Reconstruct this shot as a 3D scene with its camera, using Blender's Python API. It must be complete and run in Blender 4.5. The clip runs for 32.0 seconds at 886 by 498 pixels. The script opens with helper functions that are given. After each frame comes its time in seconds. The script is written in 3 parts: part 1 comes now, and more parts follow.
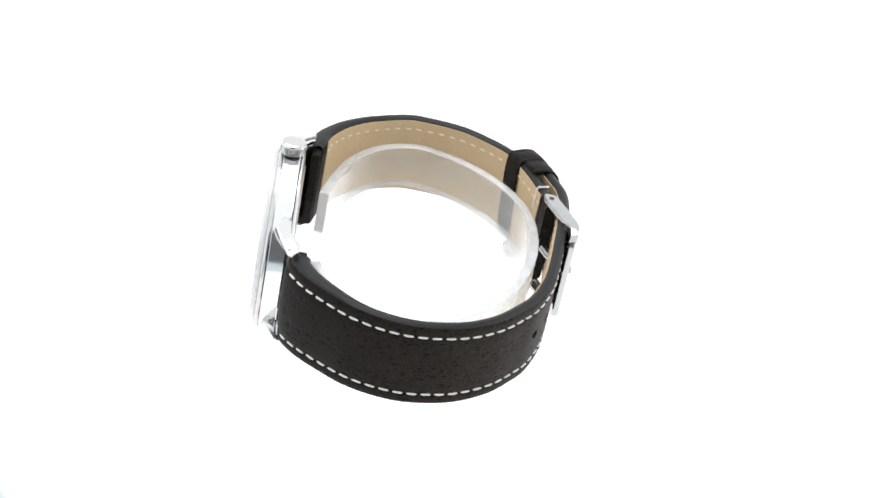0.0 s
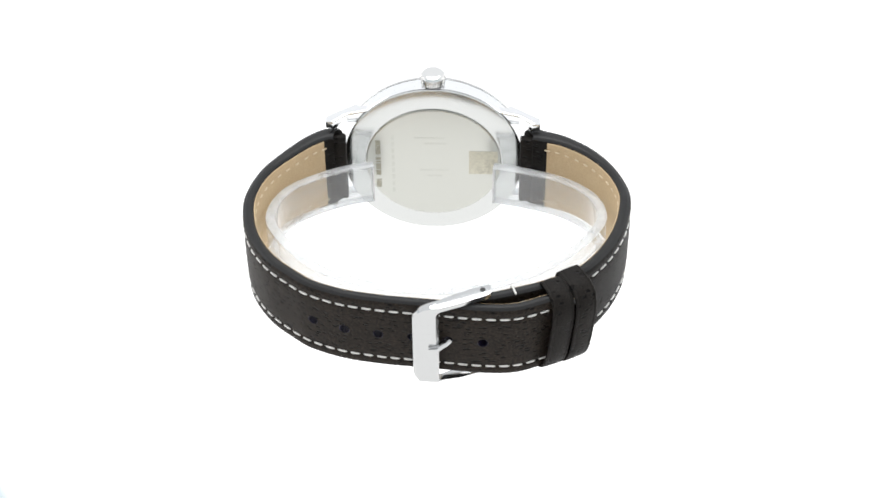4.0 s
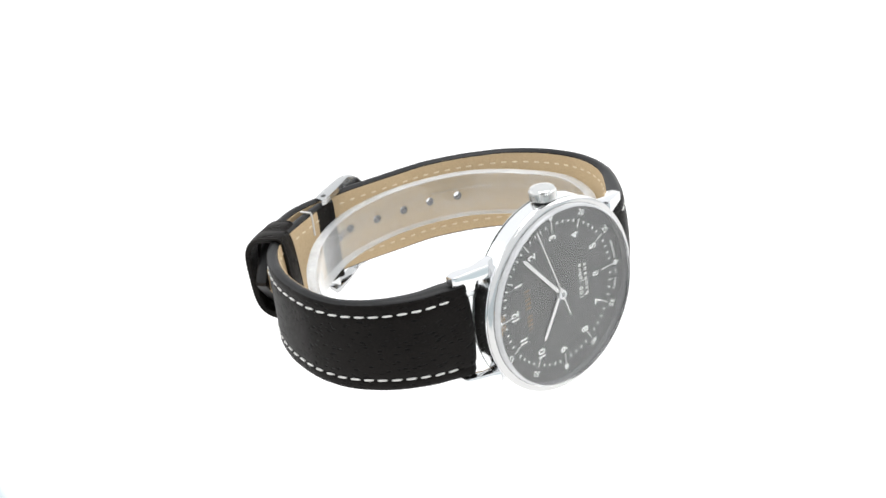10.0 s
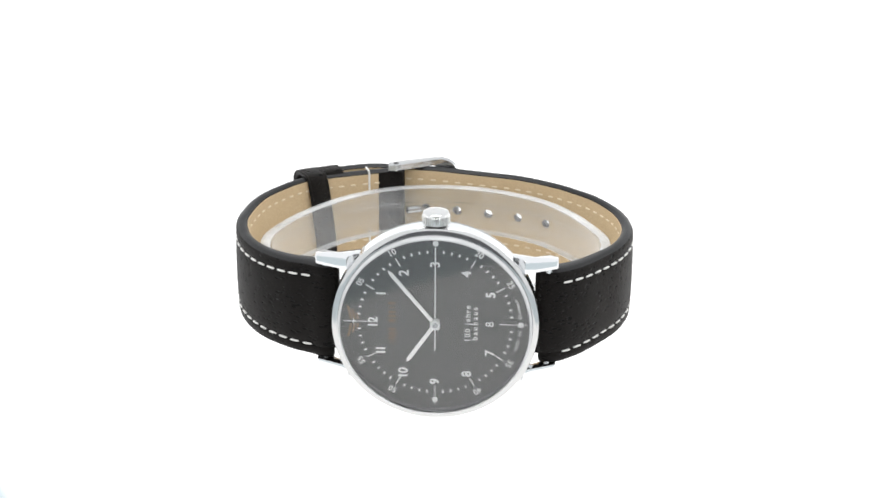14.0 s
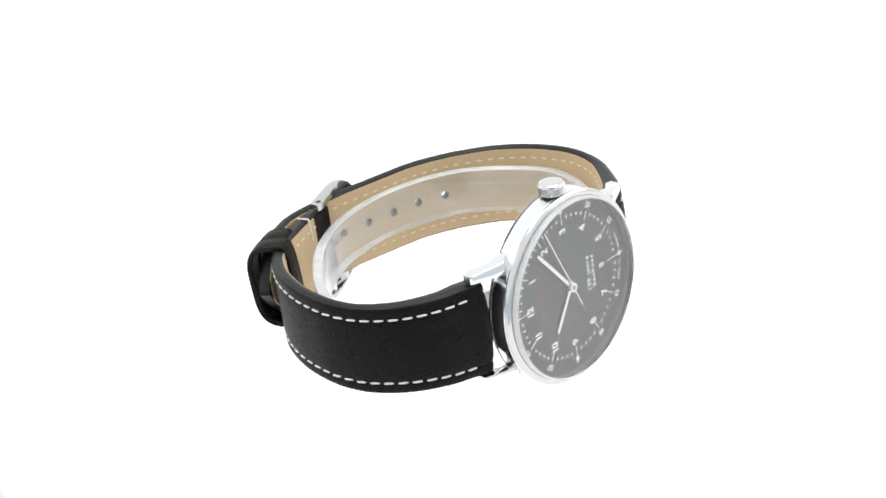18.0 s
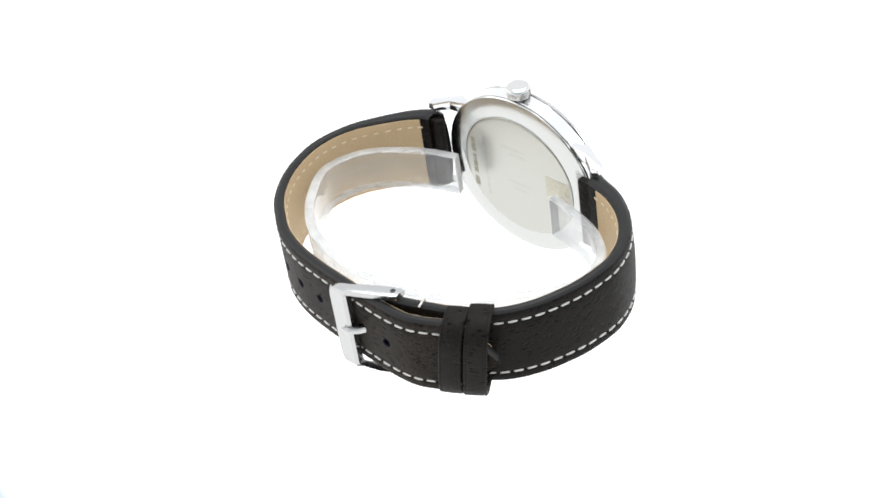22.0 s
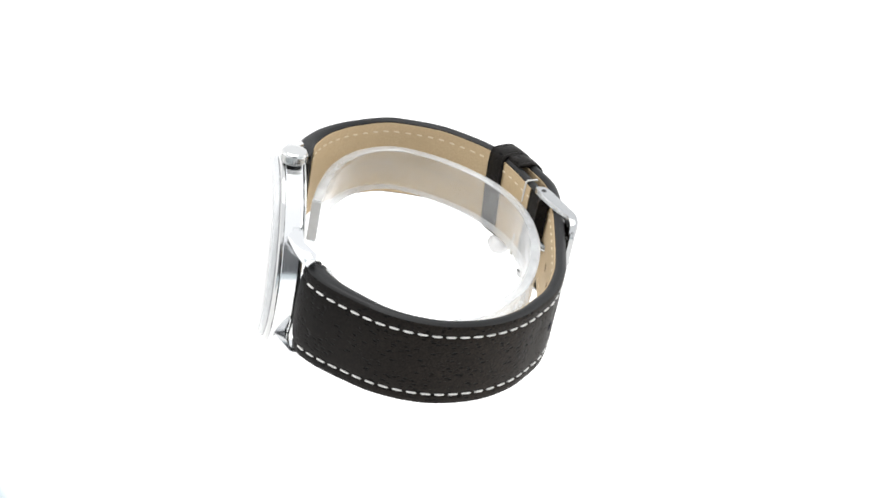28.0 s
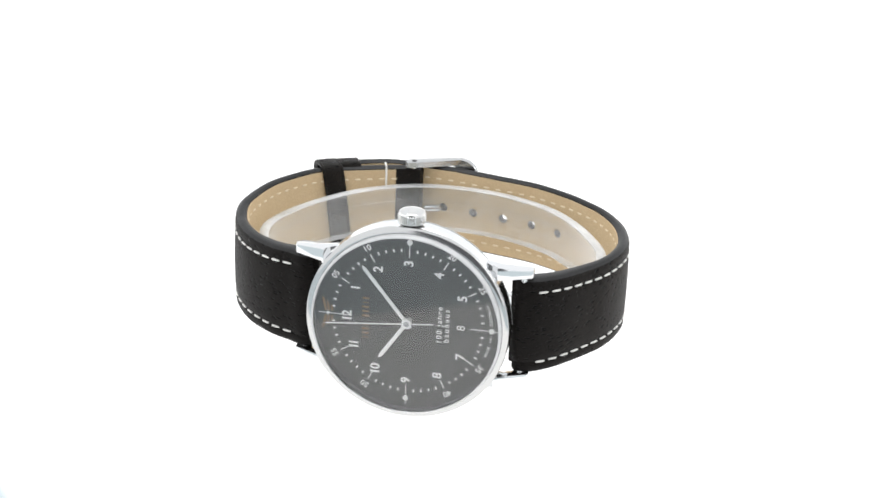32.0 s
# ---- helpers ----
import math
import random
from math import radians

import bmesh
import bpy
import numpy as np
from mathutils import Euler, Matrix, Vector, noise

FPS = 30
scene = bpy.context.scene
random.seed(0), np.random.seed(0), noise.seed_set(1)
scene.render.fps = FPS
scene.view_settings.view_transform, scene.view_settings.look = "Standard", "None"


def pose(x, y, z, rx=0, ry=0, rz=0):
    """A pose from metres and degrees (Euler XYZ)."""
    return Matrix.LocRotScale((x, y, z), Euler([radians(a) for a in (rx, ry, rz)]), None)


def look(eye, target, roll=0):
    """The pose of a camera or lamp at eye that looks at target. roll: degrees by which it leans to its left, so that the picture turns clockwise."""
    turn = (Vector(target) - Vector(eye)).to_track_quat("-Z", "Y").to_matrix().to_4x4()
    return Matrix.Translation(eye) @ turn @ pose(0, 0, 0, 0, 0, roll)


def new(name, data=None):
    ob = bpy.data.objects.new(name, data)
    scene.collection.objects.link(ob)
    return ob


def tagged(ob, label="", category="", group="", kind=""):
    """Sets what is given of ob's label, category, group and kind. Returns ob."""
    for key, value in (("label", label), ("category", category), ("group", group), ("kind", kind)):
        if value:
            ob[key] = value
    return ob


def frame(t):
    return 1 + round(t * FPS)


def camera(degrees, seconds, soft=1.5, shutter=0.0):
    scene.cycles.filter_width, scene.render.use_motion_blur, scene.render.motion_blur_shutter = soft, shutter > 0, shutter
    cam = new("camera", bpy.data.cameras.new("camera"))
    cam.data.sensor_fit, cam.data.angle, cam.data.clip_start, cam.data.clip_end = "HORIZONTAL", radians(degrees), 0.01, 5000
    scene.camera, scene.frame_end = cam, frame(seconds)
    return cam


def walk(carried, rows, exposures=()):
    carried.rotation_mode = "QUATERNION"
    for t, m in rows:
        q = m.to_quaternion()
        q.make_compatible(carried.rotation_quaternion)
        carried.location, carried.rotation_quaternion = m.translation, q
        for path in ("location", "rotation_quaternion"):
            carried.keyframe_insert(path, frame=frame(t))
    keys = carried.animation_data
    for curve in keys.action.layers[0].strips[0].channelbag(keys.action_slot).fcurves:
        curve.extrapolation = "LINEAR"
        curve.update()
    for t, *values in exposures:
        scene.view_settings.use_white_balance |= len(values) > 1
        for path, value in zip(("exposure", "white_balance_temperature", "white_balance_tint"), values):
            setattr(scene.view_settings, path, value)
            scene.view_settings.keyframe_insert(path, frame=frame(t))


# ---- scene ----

# All parts of the watch are drawn in millimetres in the watch's own space: the dial's centre is the origin,
# x runs from 12 to 6 o'clock, z from 9 to 3 o'clock, and the dial faces -y.
MM = 0.001
LIFT = 14.9

# ---- camera: it stands still, and the watch turns on a glowing table ----
cam = camera(27.8, 32.0, soft=1.62)
EYE = (0.0, -310.15 * MM, (198.74 + LIFT) * MM)
STAND = pose(*EYE, 90 - 32.65, 0, -0.261) @ pose(0, 0, 0, 0, 0, -0.157)
walk(cam, [(0, STAND), (32.0, STAND)])

# ---- world and light: a white product studio ----
world = bpy.data.worlds.new("studio")
scene.world = world
world.use_nodes = True
sky = world.node_tree.nodes["Background"]
sky.inputs["Color"].default_value = (0.955, 0.975, 1.0, 1)
sky.inputs["Strength"].default_value = 1.25


def softbox(name, eye, target, size, power, colour=(1, 1, 1)):
    lamp = bpy.data.lights.new(name, "AREA")
    lamp.shape, lamp.size, lamp.size_y = "RECTANGLE", size[0], size[1]
    lamp.energy, lamp.color = power, colour
    ob = new(name, lamp)
    ob.matrix_basis = look(eye, target)
    return ob


# Lamps out of view; the two at the sides are added as fill.
softbox("softbox_top", (0.0, 0.12, 0.75), (0, 0, 0), (0.5, 0.4), 2.6)
softbox("fill_left", (-0.75, 0.1, 0.35), (0, 0, 0.02), (0.4, 0.4), 1.2)
softbox("fill_right", (0.75, 0.1, 0.35), (0, 0, 0.02), (0.4, 0.4), 1.2)


# ---- materials ----
def material(name):
    m = bpy.data.materials.new(name)
    m.use_nodes = True
    return m, m.node_tree, m.node_tree.nodes["Principled BSDF"]


def add(tree, kind, **inputs):
    node = tree.nodes.new(kind)
    for key, value in inputs.items():
        node.inputs[key.replace("_", " ")].default_value = value
    return node


def mixed(tree, factor, a, b):
    """A colour between a and b by the socket factor."""
    node = tree.nodes.new("ShaderNodeMix")
    node.data_type = "RGBA"
    tree.links.new(factor, node.inputs[0])
    for socket, value in ((node.inputs[6], a), (node.inputs[7], b)):
        if isinstance(value, tuple):
            socket.default_value = (*value, 1)
        else:
            tree.links.new(value, socket)
    return node.outputs[2]


def ramp(tree, socket, low, high):
    node = tree.nodes.new("ShaderNodeMapRange")
    node.inputs["From Min"].default_value, node.inputs["From Max"].default_value = low, high
    tree.links.new(socket, node.inputs["Value"])
    return node.outputs["Result"]


def bump(tree, shader, height, strength, distance, under=None):
    node = add(tree, "ShaderNodeBump", Strength=strength, Distance=distance)
    tree.links.new(height, node.inputs["Height"])
    if under:
        tree.links.new(under, node.inputs["Normal"])
    tree.links.new(node.outputs["Normal"], shader.inputs["Normal"])
    return node.outputs["Normal"]


def coordinates(tree):
    return tree.nodes.new("ShaderNodeTexCoord").outputs["Object"]


def noise_of(tree, scale, detail=4.0, roughness=0.6, where=None):
    node = add(tree, "ShaderNodeTexNoise", Scale=scale, Detail=detail, Roughness=roughness)
    tree.links.new(where or coordinates(tree), node.inputs["Vector"])
    return node.outputs["Fac"]


def plain(name, colour, roughness=0.5, metallic=0.0, grain=0.15, scale=900.0, relief=0.1, depth=0.00005, specular=0.5):
    m, tree, shader = material(name)
    fine = noise_of(tree, scale)
    broad = noise_of(tree, scale * 0.12, 3)
    dark = tuple(c * (1 - grain) for c in colour)
    light = tuple(min(1.0, c * (1 + grain)) for c in colour)
    tone = mixed(tree, ramp(tree, fine, 0.3, 0.7), dark, light)
    tone = mixed(tree, ramp(tree, broad, 0.35, 0.75), tone, colour)
    tree.links.new(tone, shader.inputs["Base Color"])
    shader.inputs["Metallic"].default_value = metallic
    shader.inputs["Specular IOR Level"].default_value = specular
    rough = ramp(tree, broad, 0.2, 0.8)
    node = tree.nodes.new("ShaderNodeMapRange")
    node.inputs["To Min"].default_value, node.inputs["To Max"].default_value = roughness * 0.85, min(1.0, roughness * 1.15)
    tree.links.new(rough, node.inputs["Value"])
    tree.links.new(node.outputs["Result"], shader.inputs["Roughness"])
    if relief:
        bump(tree, shader, fine, relief, depth)
    return m


def leather(name, colour, worn, roughness, pores=True, gloss=0.3, grain=0.72, relief=0.35, far_tone=None):
    """Pigskin-like leather: fine grain, and short dark pores along the strap; an optional last tone takes over far from
    the dial.
    """
    m, tree, shader = material(name)
    where = coordinates(tree)
    fine = noise_of(tree, 2600, 5, 0.65, where)
    broad = noise_of(tree, 170, 4, 0.65, where)
    tone = mixed(tree, ramp(tree, broad, 0.3, 0.72), colour, worn)
    if far_tone:
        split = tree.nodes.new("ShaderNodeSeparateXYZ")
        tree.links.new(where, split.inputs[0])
        pale = mixed(tree, ramp(tree, broad, 0.3, 0.72), far_tone, tuple(c * 1.5 for c in far_tone))
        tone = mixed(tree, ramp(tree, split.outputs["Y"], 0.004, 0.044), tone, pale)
    tone = mixed(tree, ramp(tree, fine, 0.35, 0.7), tuple(c * grain for c in colour), tone)
    if pores:
        stretch = add(tree, "ShaderNodeMapping", Scale=(1.0, 1.0, 2.3))
        tree.links.new(where, stretch.inputs["Vector"])
        cells = add(tree, "ShaderNodeTexVoronoi", Scale=600.0, Randomness=1.0)
        tree.links.new(stretch.outputs["Vector"], cells.inputs["Vector"])
        pit = ramp(tree, cells.outputs["Distance"], 0.2, 0.34)
        group = ramp(tree, noise_of(tree, 260, 2, 0.5, where), 0.5, 0.4)
        both = tree.nodes.new("ShaderNodeMath")
        both.operation = "MAXIMUM"
        tree.links.new(pit, both.inputs[0])
        tree.links.new(group, both.inputs[1])
        tone = mixed(tree, both.outputs[0], tuple(c * 0.12 for c in colour), tone)
        under = add(tree, "ShaderNodeBump", Strength=1.0, Distance=0.0004)
        tree.links.new(both.outputs[0], under.inputs["Height"])
        bump(tree, shader, fine, 0.5, 0.00012, under.outputs["Normal"])
    else:
        bump(tree, shader, fine, relief, 0.00008)
    tree.links.new(tone, shader.inputs["Base Color"])
    shader.inputs["Roughness"].default_value = roughness
    shader.inputs["Specular IOR Level"].default_value = gloss
    return m


def steel(name, colour, roughness, scale=(1.0, 1.0, 1.0), relief=0.02):
    m, tree, shader = material(name)
    stretch = add(tree, "ShaderNodeMapping", Scale=scale)
    tree.links.new(coordinates(tree), stretch.inputs["Vector"])
    fine = noise_of(tree, 1500, 3, 0.6, stretch.outputs["Vector"])
    shader.inputs["Base Color"].default_value = (*colour, 1)
    shader.inputs["Metallic"].default_value = 1.0
    node = tree.nodes.new("ShaderNodeMapRange")
    node.inputs["To Min"].default_value, node.inputs["To Max"].default_value = roughness * 0.7, roughness * 1.3
    tree.links.new(fine, node.inputs["Value"])
    tree.links.new(node.outputs["Result"], shader.inputs["Roughness"])
    if relief:
        bump(tree, shader, fine, relief, 0.00002)
    return m


def clear(name, colour, ior, roughness=0.0, scratches=0.0, milky=0.0):
    """Clear plastic or glass; milky is the share of light that it scatters."""
    m, tree, shader = material(name)
    shader.inputs["Base Color"].default_value = (*colour, 1)
    shader.inputs["Transmission Weight"].default_value = 1.0 - milky
    shader.inputs["IOR"].default_value = ior
    shader.inputs["Roughness"].default_value = roughness
    if scratches:
        bump(tree, shader, noise_of(tree, 160, 4), scratches, 0.0004)
    return m


def thin_clear(name, haze, uneven, roughness):
    """A thin clear wall: it lets light straight through, mirrors at a slant, and scatters a little in streaks."""
    m, tree, shader = material(name)
    tree.nodes.remove(shader)
    out = tree.nodes["Material Output"]
    through_it = add(tree, "ShaderNodeBsdfTransparent", Color=(0.9, 0.91, 0.915, 1))
    stretch = add(tree, "ShaderNodeMapping", Scale=(0.3, 0.3, 2.5))
    tree.links.new(coordinates(tree), stretch.inputs["Vector"])
    streaks = tree.nodes.new("ShaderNodeMapRange")
    streaks.inputs["From Min"].default_value, streaks.inputs["From Max"].default_value = 0.4, 0.75
    streaks.inputs["To Min"].default_value, streaks.inputs["To Max"].default_value = haze, haze + uneven
    tree.links.new(noise_of(tree, 220, 5, 0.7, stretch.outputs["Vector"]), streaks.inputs["Value"])
    white = add(tree, "ShaderNodeBsdfDiffuse", Color=(0.95, 0.95, 0.95, 1))
    back = add(tree, "ShaderNodeBsdfTranslucent", Color=(0.95, 0.95, 0.95, 1))
    gloss = add(tree, "ShaderNodeBsdfGlossy", Color=(1, 1, 1, 1), Roughness=roughness)
    slant = tree.nodes.new("ShaderNodeLayerWeight")
    power = tree.nodes.new("ShaderNodeMath")
    power.operation = "POWER"
    power.inputs[1].default_value = 4.0
    tree.links.new(slant.outputs["Facing"], power.inputs[0])
    shine = tree.nodes.new("ShaderNodeMapRange")
    shine.inputs["To Min"].default_value, shine.inputs["To Max"].default_value = 0.04, 0.85
    tree.links.new(power.outputs[0], shine.inputs["Value"])

    def mix(factor, first, second):
        node = tree.nodes.new("ShaderNodeMixShader")
        if isinstance(factor, float):
            node.inputs[0].default_value = factor
        else:
            tree.links.new(factor, node.inputs[0])
        tree.links.new(first.outputs[0], node.inputs[1])
        tree.links.new(second.outputs[0], node.inputs[2])
        return node

    body = mix(streaks.outputs["Result"], through_it, mix(0.4, white, back))
    tree.links.new(mix(shine.outputs["Result"], body, gloss).outputs[0], out.inputs["Surface"])
    return m


LEATHER = leather("black_brown_leather", (0.0054, 0.0044, 0.0038), (0.0110, 0.0089, 0.0075), 0.5, gloss=0.1, far_tone=(0.0098, 0.0080, 0.0066))
HOLE_LEATHER = leather("paler_black_brown_leather", (0.0054, 0.0044, 0.0038), (0.0110, 0.0089, 0.0075), 0.5, gloss=0.1, far_tone=(0.0265, 0.0198, 0.0146))
LEATHER_EDGE = leather("smooth_black_leather", (0.0065, 0.0064, 0.0066), (0.0110, 0.0108, 0.0112), 0.40, pores=False)
LINING = leather("tan_lining_leather", (0.495, 0.368, 0.216), (0.54, 0.41, 0.253), 0.62, pores=False, grain=0.9, relief=0.08)
LOOP_LEATHER = leather("matt_black_brown_leather", (0.0085, 0.0071, 0.0060), (0.0205, 0.0163, 0.0130), 0.5, gloss=0.12, grain=0.6)
INNER_THREAD = plain("cream_thread", (0.62, 0.52, 0.36), 0.8, grain=0.1, scale=6000, relief=0.3)
THREAD = plain("white_thread", (0.66, 0.65, 0.62), 0.8, grain=0.1, scale=6000, relief=0.4)
POLISHED = steel("polished_steel", (0.74, 0.745, 0.75), 0.10)
BEZEL_STEEL = steel("bezel_steel", (0.58, 0.58, 0.575), 0.12)
CASE_STEEL = steel("case_steel", (0.80, 0.805, 0.81), 0.14)
BUCKLE_STEEL = steel("buckle_steel", (0.50, 0.505, 0.505), 0.18)
BRUSHED = steel("brushed_steel", (0.68, 0.69, 0.69), 0.24, (1.0, 1.0, 14.0), 0.05)
BACK_STEEL = steel("case_back_steel", (0.50, 0.505, 0.47), 0.32, (9.0, 1.0, 1.0), 0)
RING_STEEL = steel("case_back_ring_steel", (0.57, 0.58, 0.57), 0.2, relief=0)
HAND_STEEL = steel("hand_steel", (0.74, 0.74, 0.73), 0.32)
DIAL_GREY = plain("anthracite_dial", (0.060, 0.061, 0.061), 0.55, grain=0.02, scale=2500, relief=0)
DATE_BLACK = plain("date_disc_black", (0.012, 0.013, 0.014), 0.5, grain=0.05)
PRINT = plain("white_print", (0.88, 0.89, 0.88), 0.6, grain=0.03, relief=0)
GASKET = plain("black_gasket", (0.015, 0.015, 0.015), 0.5, grain=0.1)
GOLD = plain("gold_print", (0.30, 0.195, 0.105), 0.5, grain=0.05, relief=0)
ENGRAVED = plain("engraved_steel", (0.33, 0.32, 0.26), 0.55, 0.3, grain=0.35, scale=2600)
FAINT = plain("worn_engraving", (0.47, 0.475, 0.44), 0.34, 1.0, grain=0.06)
CROWN_STEEL = steel("crown_steel", (0.66, 0.66, 0.65), 0.14)
STICKER = plain("yellowed_clear_label", (0.56, 0.54, 0.44), 0.4, grain=0.25, scale=1400)
INK = plain("dark_print_on_leather", (0.44, 0.325, 0.18), 0.7, grain=0.1, relief=0)
HOLE_DARK = plain("punched_hole_edge", (0.006, 0.006, 0.022), 0.5, grain=0.2)
PIN_GREY = steel("pin_end_steel", (0.35, 0.36, 0.37), 0.35)
GLASS = clear("mineral_crystal", (1, 1, 1), 1.52)
ACRYLIC = thin_clear("clear_acrylic", 0.03, 0.15, 0.06)
HAZED_RIM = thin_clear("hazed_glass_rim", 0.5, 0.1, 0.2)
FROSTED = thin_clear("frosted_acrylic_edge", 0.16, 0.22, 0.3)
CUT = plain("sawn_acrylic", (0.60, 0.60, 0.61), 0.4, grain=0.08, scale=800)
PUTTY = clear("clear_putty", (0.62, 0.62, 0.62), 1.4, 0.35, 0.3, milky=0.55)


# ---- the table: a white turntable with an added glow ----
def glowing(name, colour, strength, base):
    """A white surface whose light is added as emission, with no lamp behind it."""
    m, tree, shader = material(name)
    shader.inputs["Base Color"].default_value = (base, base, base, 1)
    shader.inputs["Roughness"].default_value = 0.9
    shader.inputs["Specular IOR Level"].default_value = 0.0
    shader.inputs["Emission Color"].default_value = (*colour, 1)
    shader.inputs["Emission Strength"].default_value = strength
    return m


def sheet(name, rings, mat, closed=True):
    """A mesh from rings of points of equal length."""
    bm = bmesh.new()
    lines = [[bm.verts.new(q) for q in ring] for ring in rings]
    for a, b in zip(lines, lines[1:]):
        for i in range(len(a) if closed else len(a) - 1):
            j = (i + 1) % len(a)
            bm.faces.new((a[i], a[j], b[j], b[i]))
    bmesh.ops.recalc_face_normals(bm, faces=bm.faces[:])
    mesh = bpy.data.meshes.new(name)
    bm.to_mesh(mesh)
    bm.free()
    mesh.materials.append(mat)
    mesh.polygons.foreach_set("use_smooth", [True] * len(mesh.polygons))
    mesh.set_sharp_from_angle(angle=radians(40))
    return new(name, mesh)


def circle(radius, z, steps=128):
    return [(radius * math.cos(2 * math.pi * k / steps), radius * math.sin(2 * math.pi * k / steps), z) for k in range(steps)]


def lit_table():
    """Opal acrylic; its glow is emission, painted dimmer and bluer beyond two oblique front edges."""
    m = glowing("glowing_opal_acrylic", (1.0, 1.0, 1.0), 1.5, 0.02)
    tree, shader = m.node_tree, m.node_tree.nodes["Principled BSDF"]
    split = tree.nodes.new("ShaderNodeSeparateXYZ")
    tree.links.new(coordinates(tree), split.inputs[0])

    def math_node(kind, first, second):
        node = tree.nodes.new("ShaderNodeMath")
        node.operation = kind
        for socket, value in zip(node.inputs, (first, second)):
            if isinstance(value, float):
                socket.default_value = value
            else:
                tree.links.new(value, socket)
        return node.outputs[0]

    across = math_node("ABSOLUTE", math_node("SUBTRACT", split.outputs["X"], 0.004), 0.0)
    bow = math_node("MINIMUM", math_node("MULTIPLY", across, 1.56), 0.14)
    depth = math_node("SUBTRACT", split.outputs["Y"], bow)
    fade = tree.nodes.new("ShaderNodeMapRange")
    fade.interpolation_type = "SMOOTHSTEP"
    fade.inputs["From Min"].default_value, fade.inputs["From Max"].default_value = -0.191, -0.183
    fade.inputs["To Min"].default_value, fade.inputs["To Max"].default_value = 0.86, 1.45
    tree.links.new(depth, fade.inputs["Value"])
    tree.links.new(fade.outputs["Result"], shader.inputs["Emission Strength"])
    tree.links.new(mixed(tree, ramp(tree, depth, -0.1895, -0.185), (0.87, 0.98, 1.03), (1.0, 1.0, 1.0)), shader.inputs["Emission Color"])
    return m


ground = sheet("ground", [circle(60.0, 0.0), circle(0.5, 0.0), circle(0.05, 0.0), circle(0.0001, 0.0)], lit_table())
tagged(ground, "white opal acrylic table with an added glow", "ground", kind="structure")


# Added dark panel behind the camera, unseen; it gives the steel dark reflections.
wall = sheet("dark_panel", [[(x, -0.85, z) for x in (-0.34, -0.1, 0.1, 0.34)] for z in (-0.001, 0.3, 0.62)], plain("dark_reflection_panel", (0.10, 0.10, 0.105), 0.8, scale=40, relief=0), closed=False)
tagged(wall, "unseen dark panel added behind the camera for the steel to mirror", "wall", kind="structure")


# ---- builders ----
def part(name, bm, mat, parent, label="", smooth=True):
    """Links a bmesh drawn in millimetres as one mesh object under a thing or a part."""
    bmesh.ops.recalc_face_normals(bm, faces=bm.faces[:])
    bmesh.ops.scale(bm, vec=(MM, MM, MM), verts=bm.verts[:])
    mesh = bpy.data.meshes.new(name)
    bm.to_mesh(mesh)
    bm.free()
    mesh.materials.append(mat)
    if smooth:
        mesh.polygons.foreach_set("use_smooth", [True] * len(mesh.polygons))
        mesh.set_sharp_from_angle(angle=radians(28))
    ob = new(name, mesh)
    ob.parent = parent
    return tagged(ob, label) if label else ob


def repeat(name, first, parent, m):
    """Another object on the mesh of first, at the pose m in metres."""
    ob = new(name, first.data)
    ob.parent = parent
    ob.matrix_basis = m
    return ob


def lathe(profile, steps=128, closed=False):
    """Turns a profile of (radius, y) about the y axis."""
    bm = bmesh.new()
    rings = []
    for r, y in profile:
        if r < 1e-6:
            rings.append([bm.verts.new((0, y, 0))] * steps)
        else:
            rings.append([bm.verts.new((r * math.cos(2 * math.pi * i / steps), y, r * math.sin(2 * math.pi * i / steps))) for i in range(steps)])
    pairs = list(zip(rings, rings[1:])) + ([(rings[-1], rings[0])] if closed else [])
    for a, b in pairs:
        for i in range(steps):
            j = (i + 1) % steps
            corners = list(dict.fromkeys((a[i], a[j], b[j], b[i])))
            if len(corners) > 2:
                bm.faces.new(corners)
    return bm


def prism(outline, low, high, axis="z", bevel=0.0, segments=2):
    """An outline extruded along an axis. For z the outline is (x, y), for y it is (x, z)."""
    bm = bmesh.new()
    rows = []
    for level in (low, high):
        rows.append([bm.verts.new((a, b, level) if axis == "z" else (a, level, b)) for a, b in outline])
    bm.faces.new(rows[0][::-1])
    bm.faces.new(rows[1])
    n = len(outline)
    for i in range(n):
        bm.faces.new((rows[0][i], rows[0][(i + 1) % n], rows[1][(i + 1) % n], rows[1][i]))
    if bevel:
        bmesh.ops.recalc_face_normals(bm, faces=bm.faces[:])
        bmesh.ops.bevel(bm, geom=bm.edges[:], offset=bevel, segments=segments, affect="EDGES", profile=0.5)
    return bm


def box(x0, x1, y0, y1, z0, z1, bevel=0.0):
    return prism([(x0, y0), (x1, y0), (x1, y1), (x0, y1)], z0, z1, "z", bevel)


def rod(a, b, radius, steps=16, cap=0.0):
    """A round bar from a to b."""
    a, b = Vector(a), Vector(b)
    bm = bmesh.new()
    m = Matrix.Translation((a + b) / 2) @ (b - a).to_track_quat("Z", "Y").to_matrix().to_4x4()
    bmesh.ops.create_cone(bm, cap_ends=True, segments=steps, radius1=radius, radius2=radius, depth=(b - a).length, matrix=m)
    if cap:
        bmesh.ops.bevel(bm, geom=[e for e in bm.edges if len(e.link_faces) == 2 and any(len(f.verts) > 4 for f in e.link_faces)], offset=cap, segments=2, affect="EDGES")
    return bm


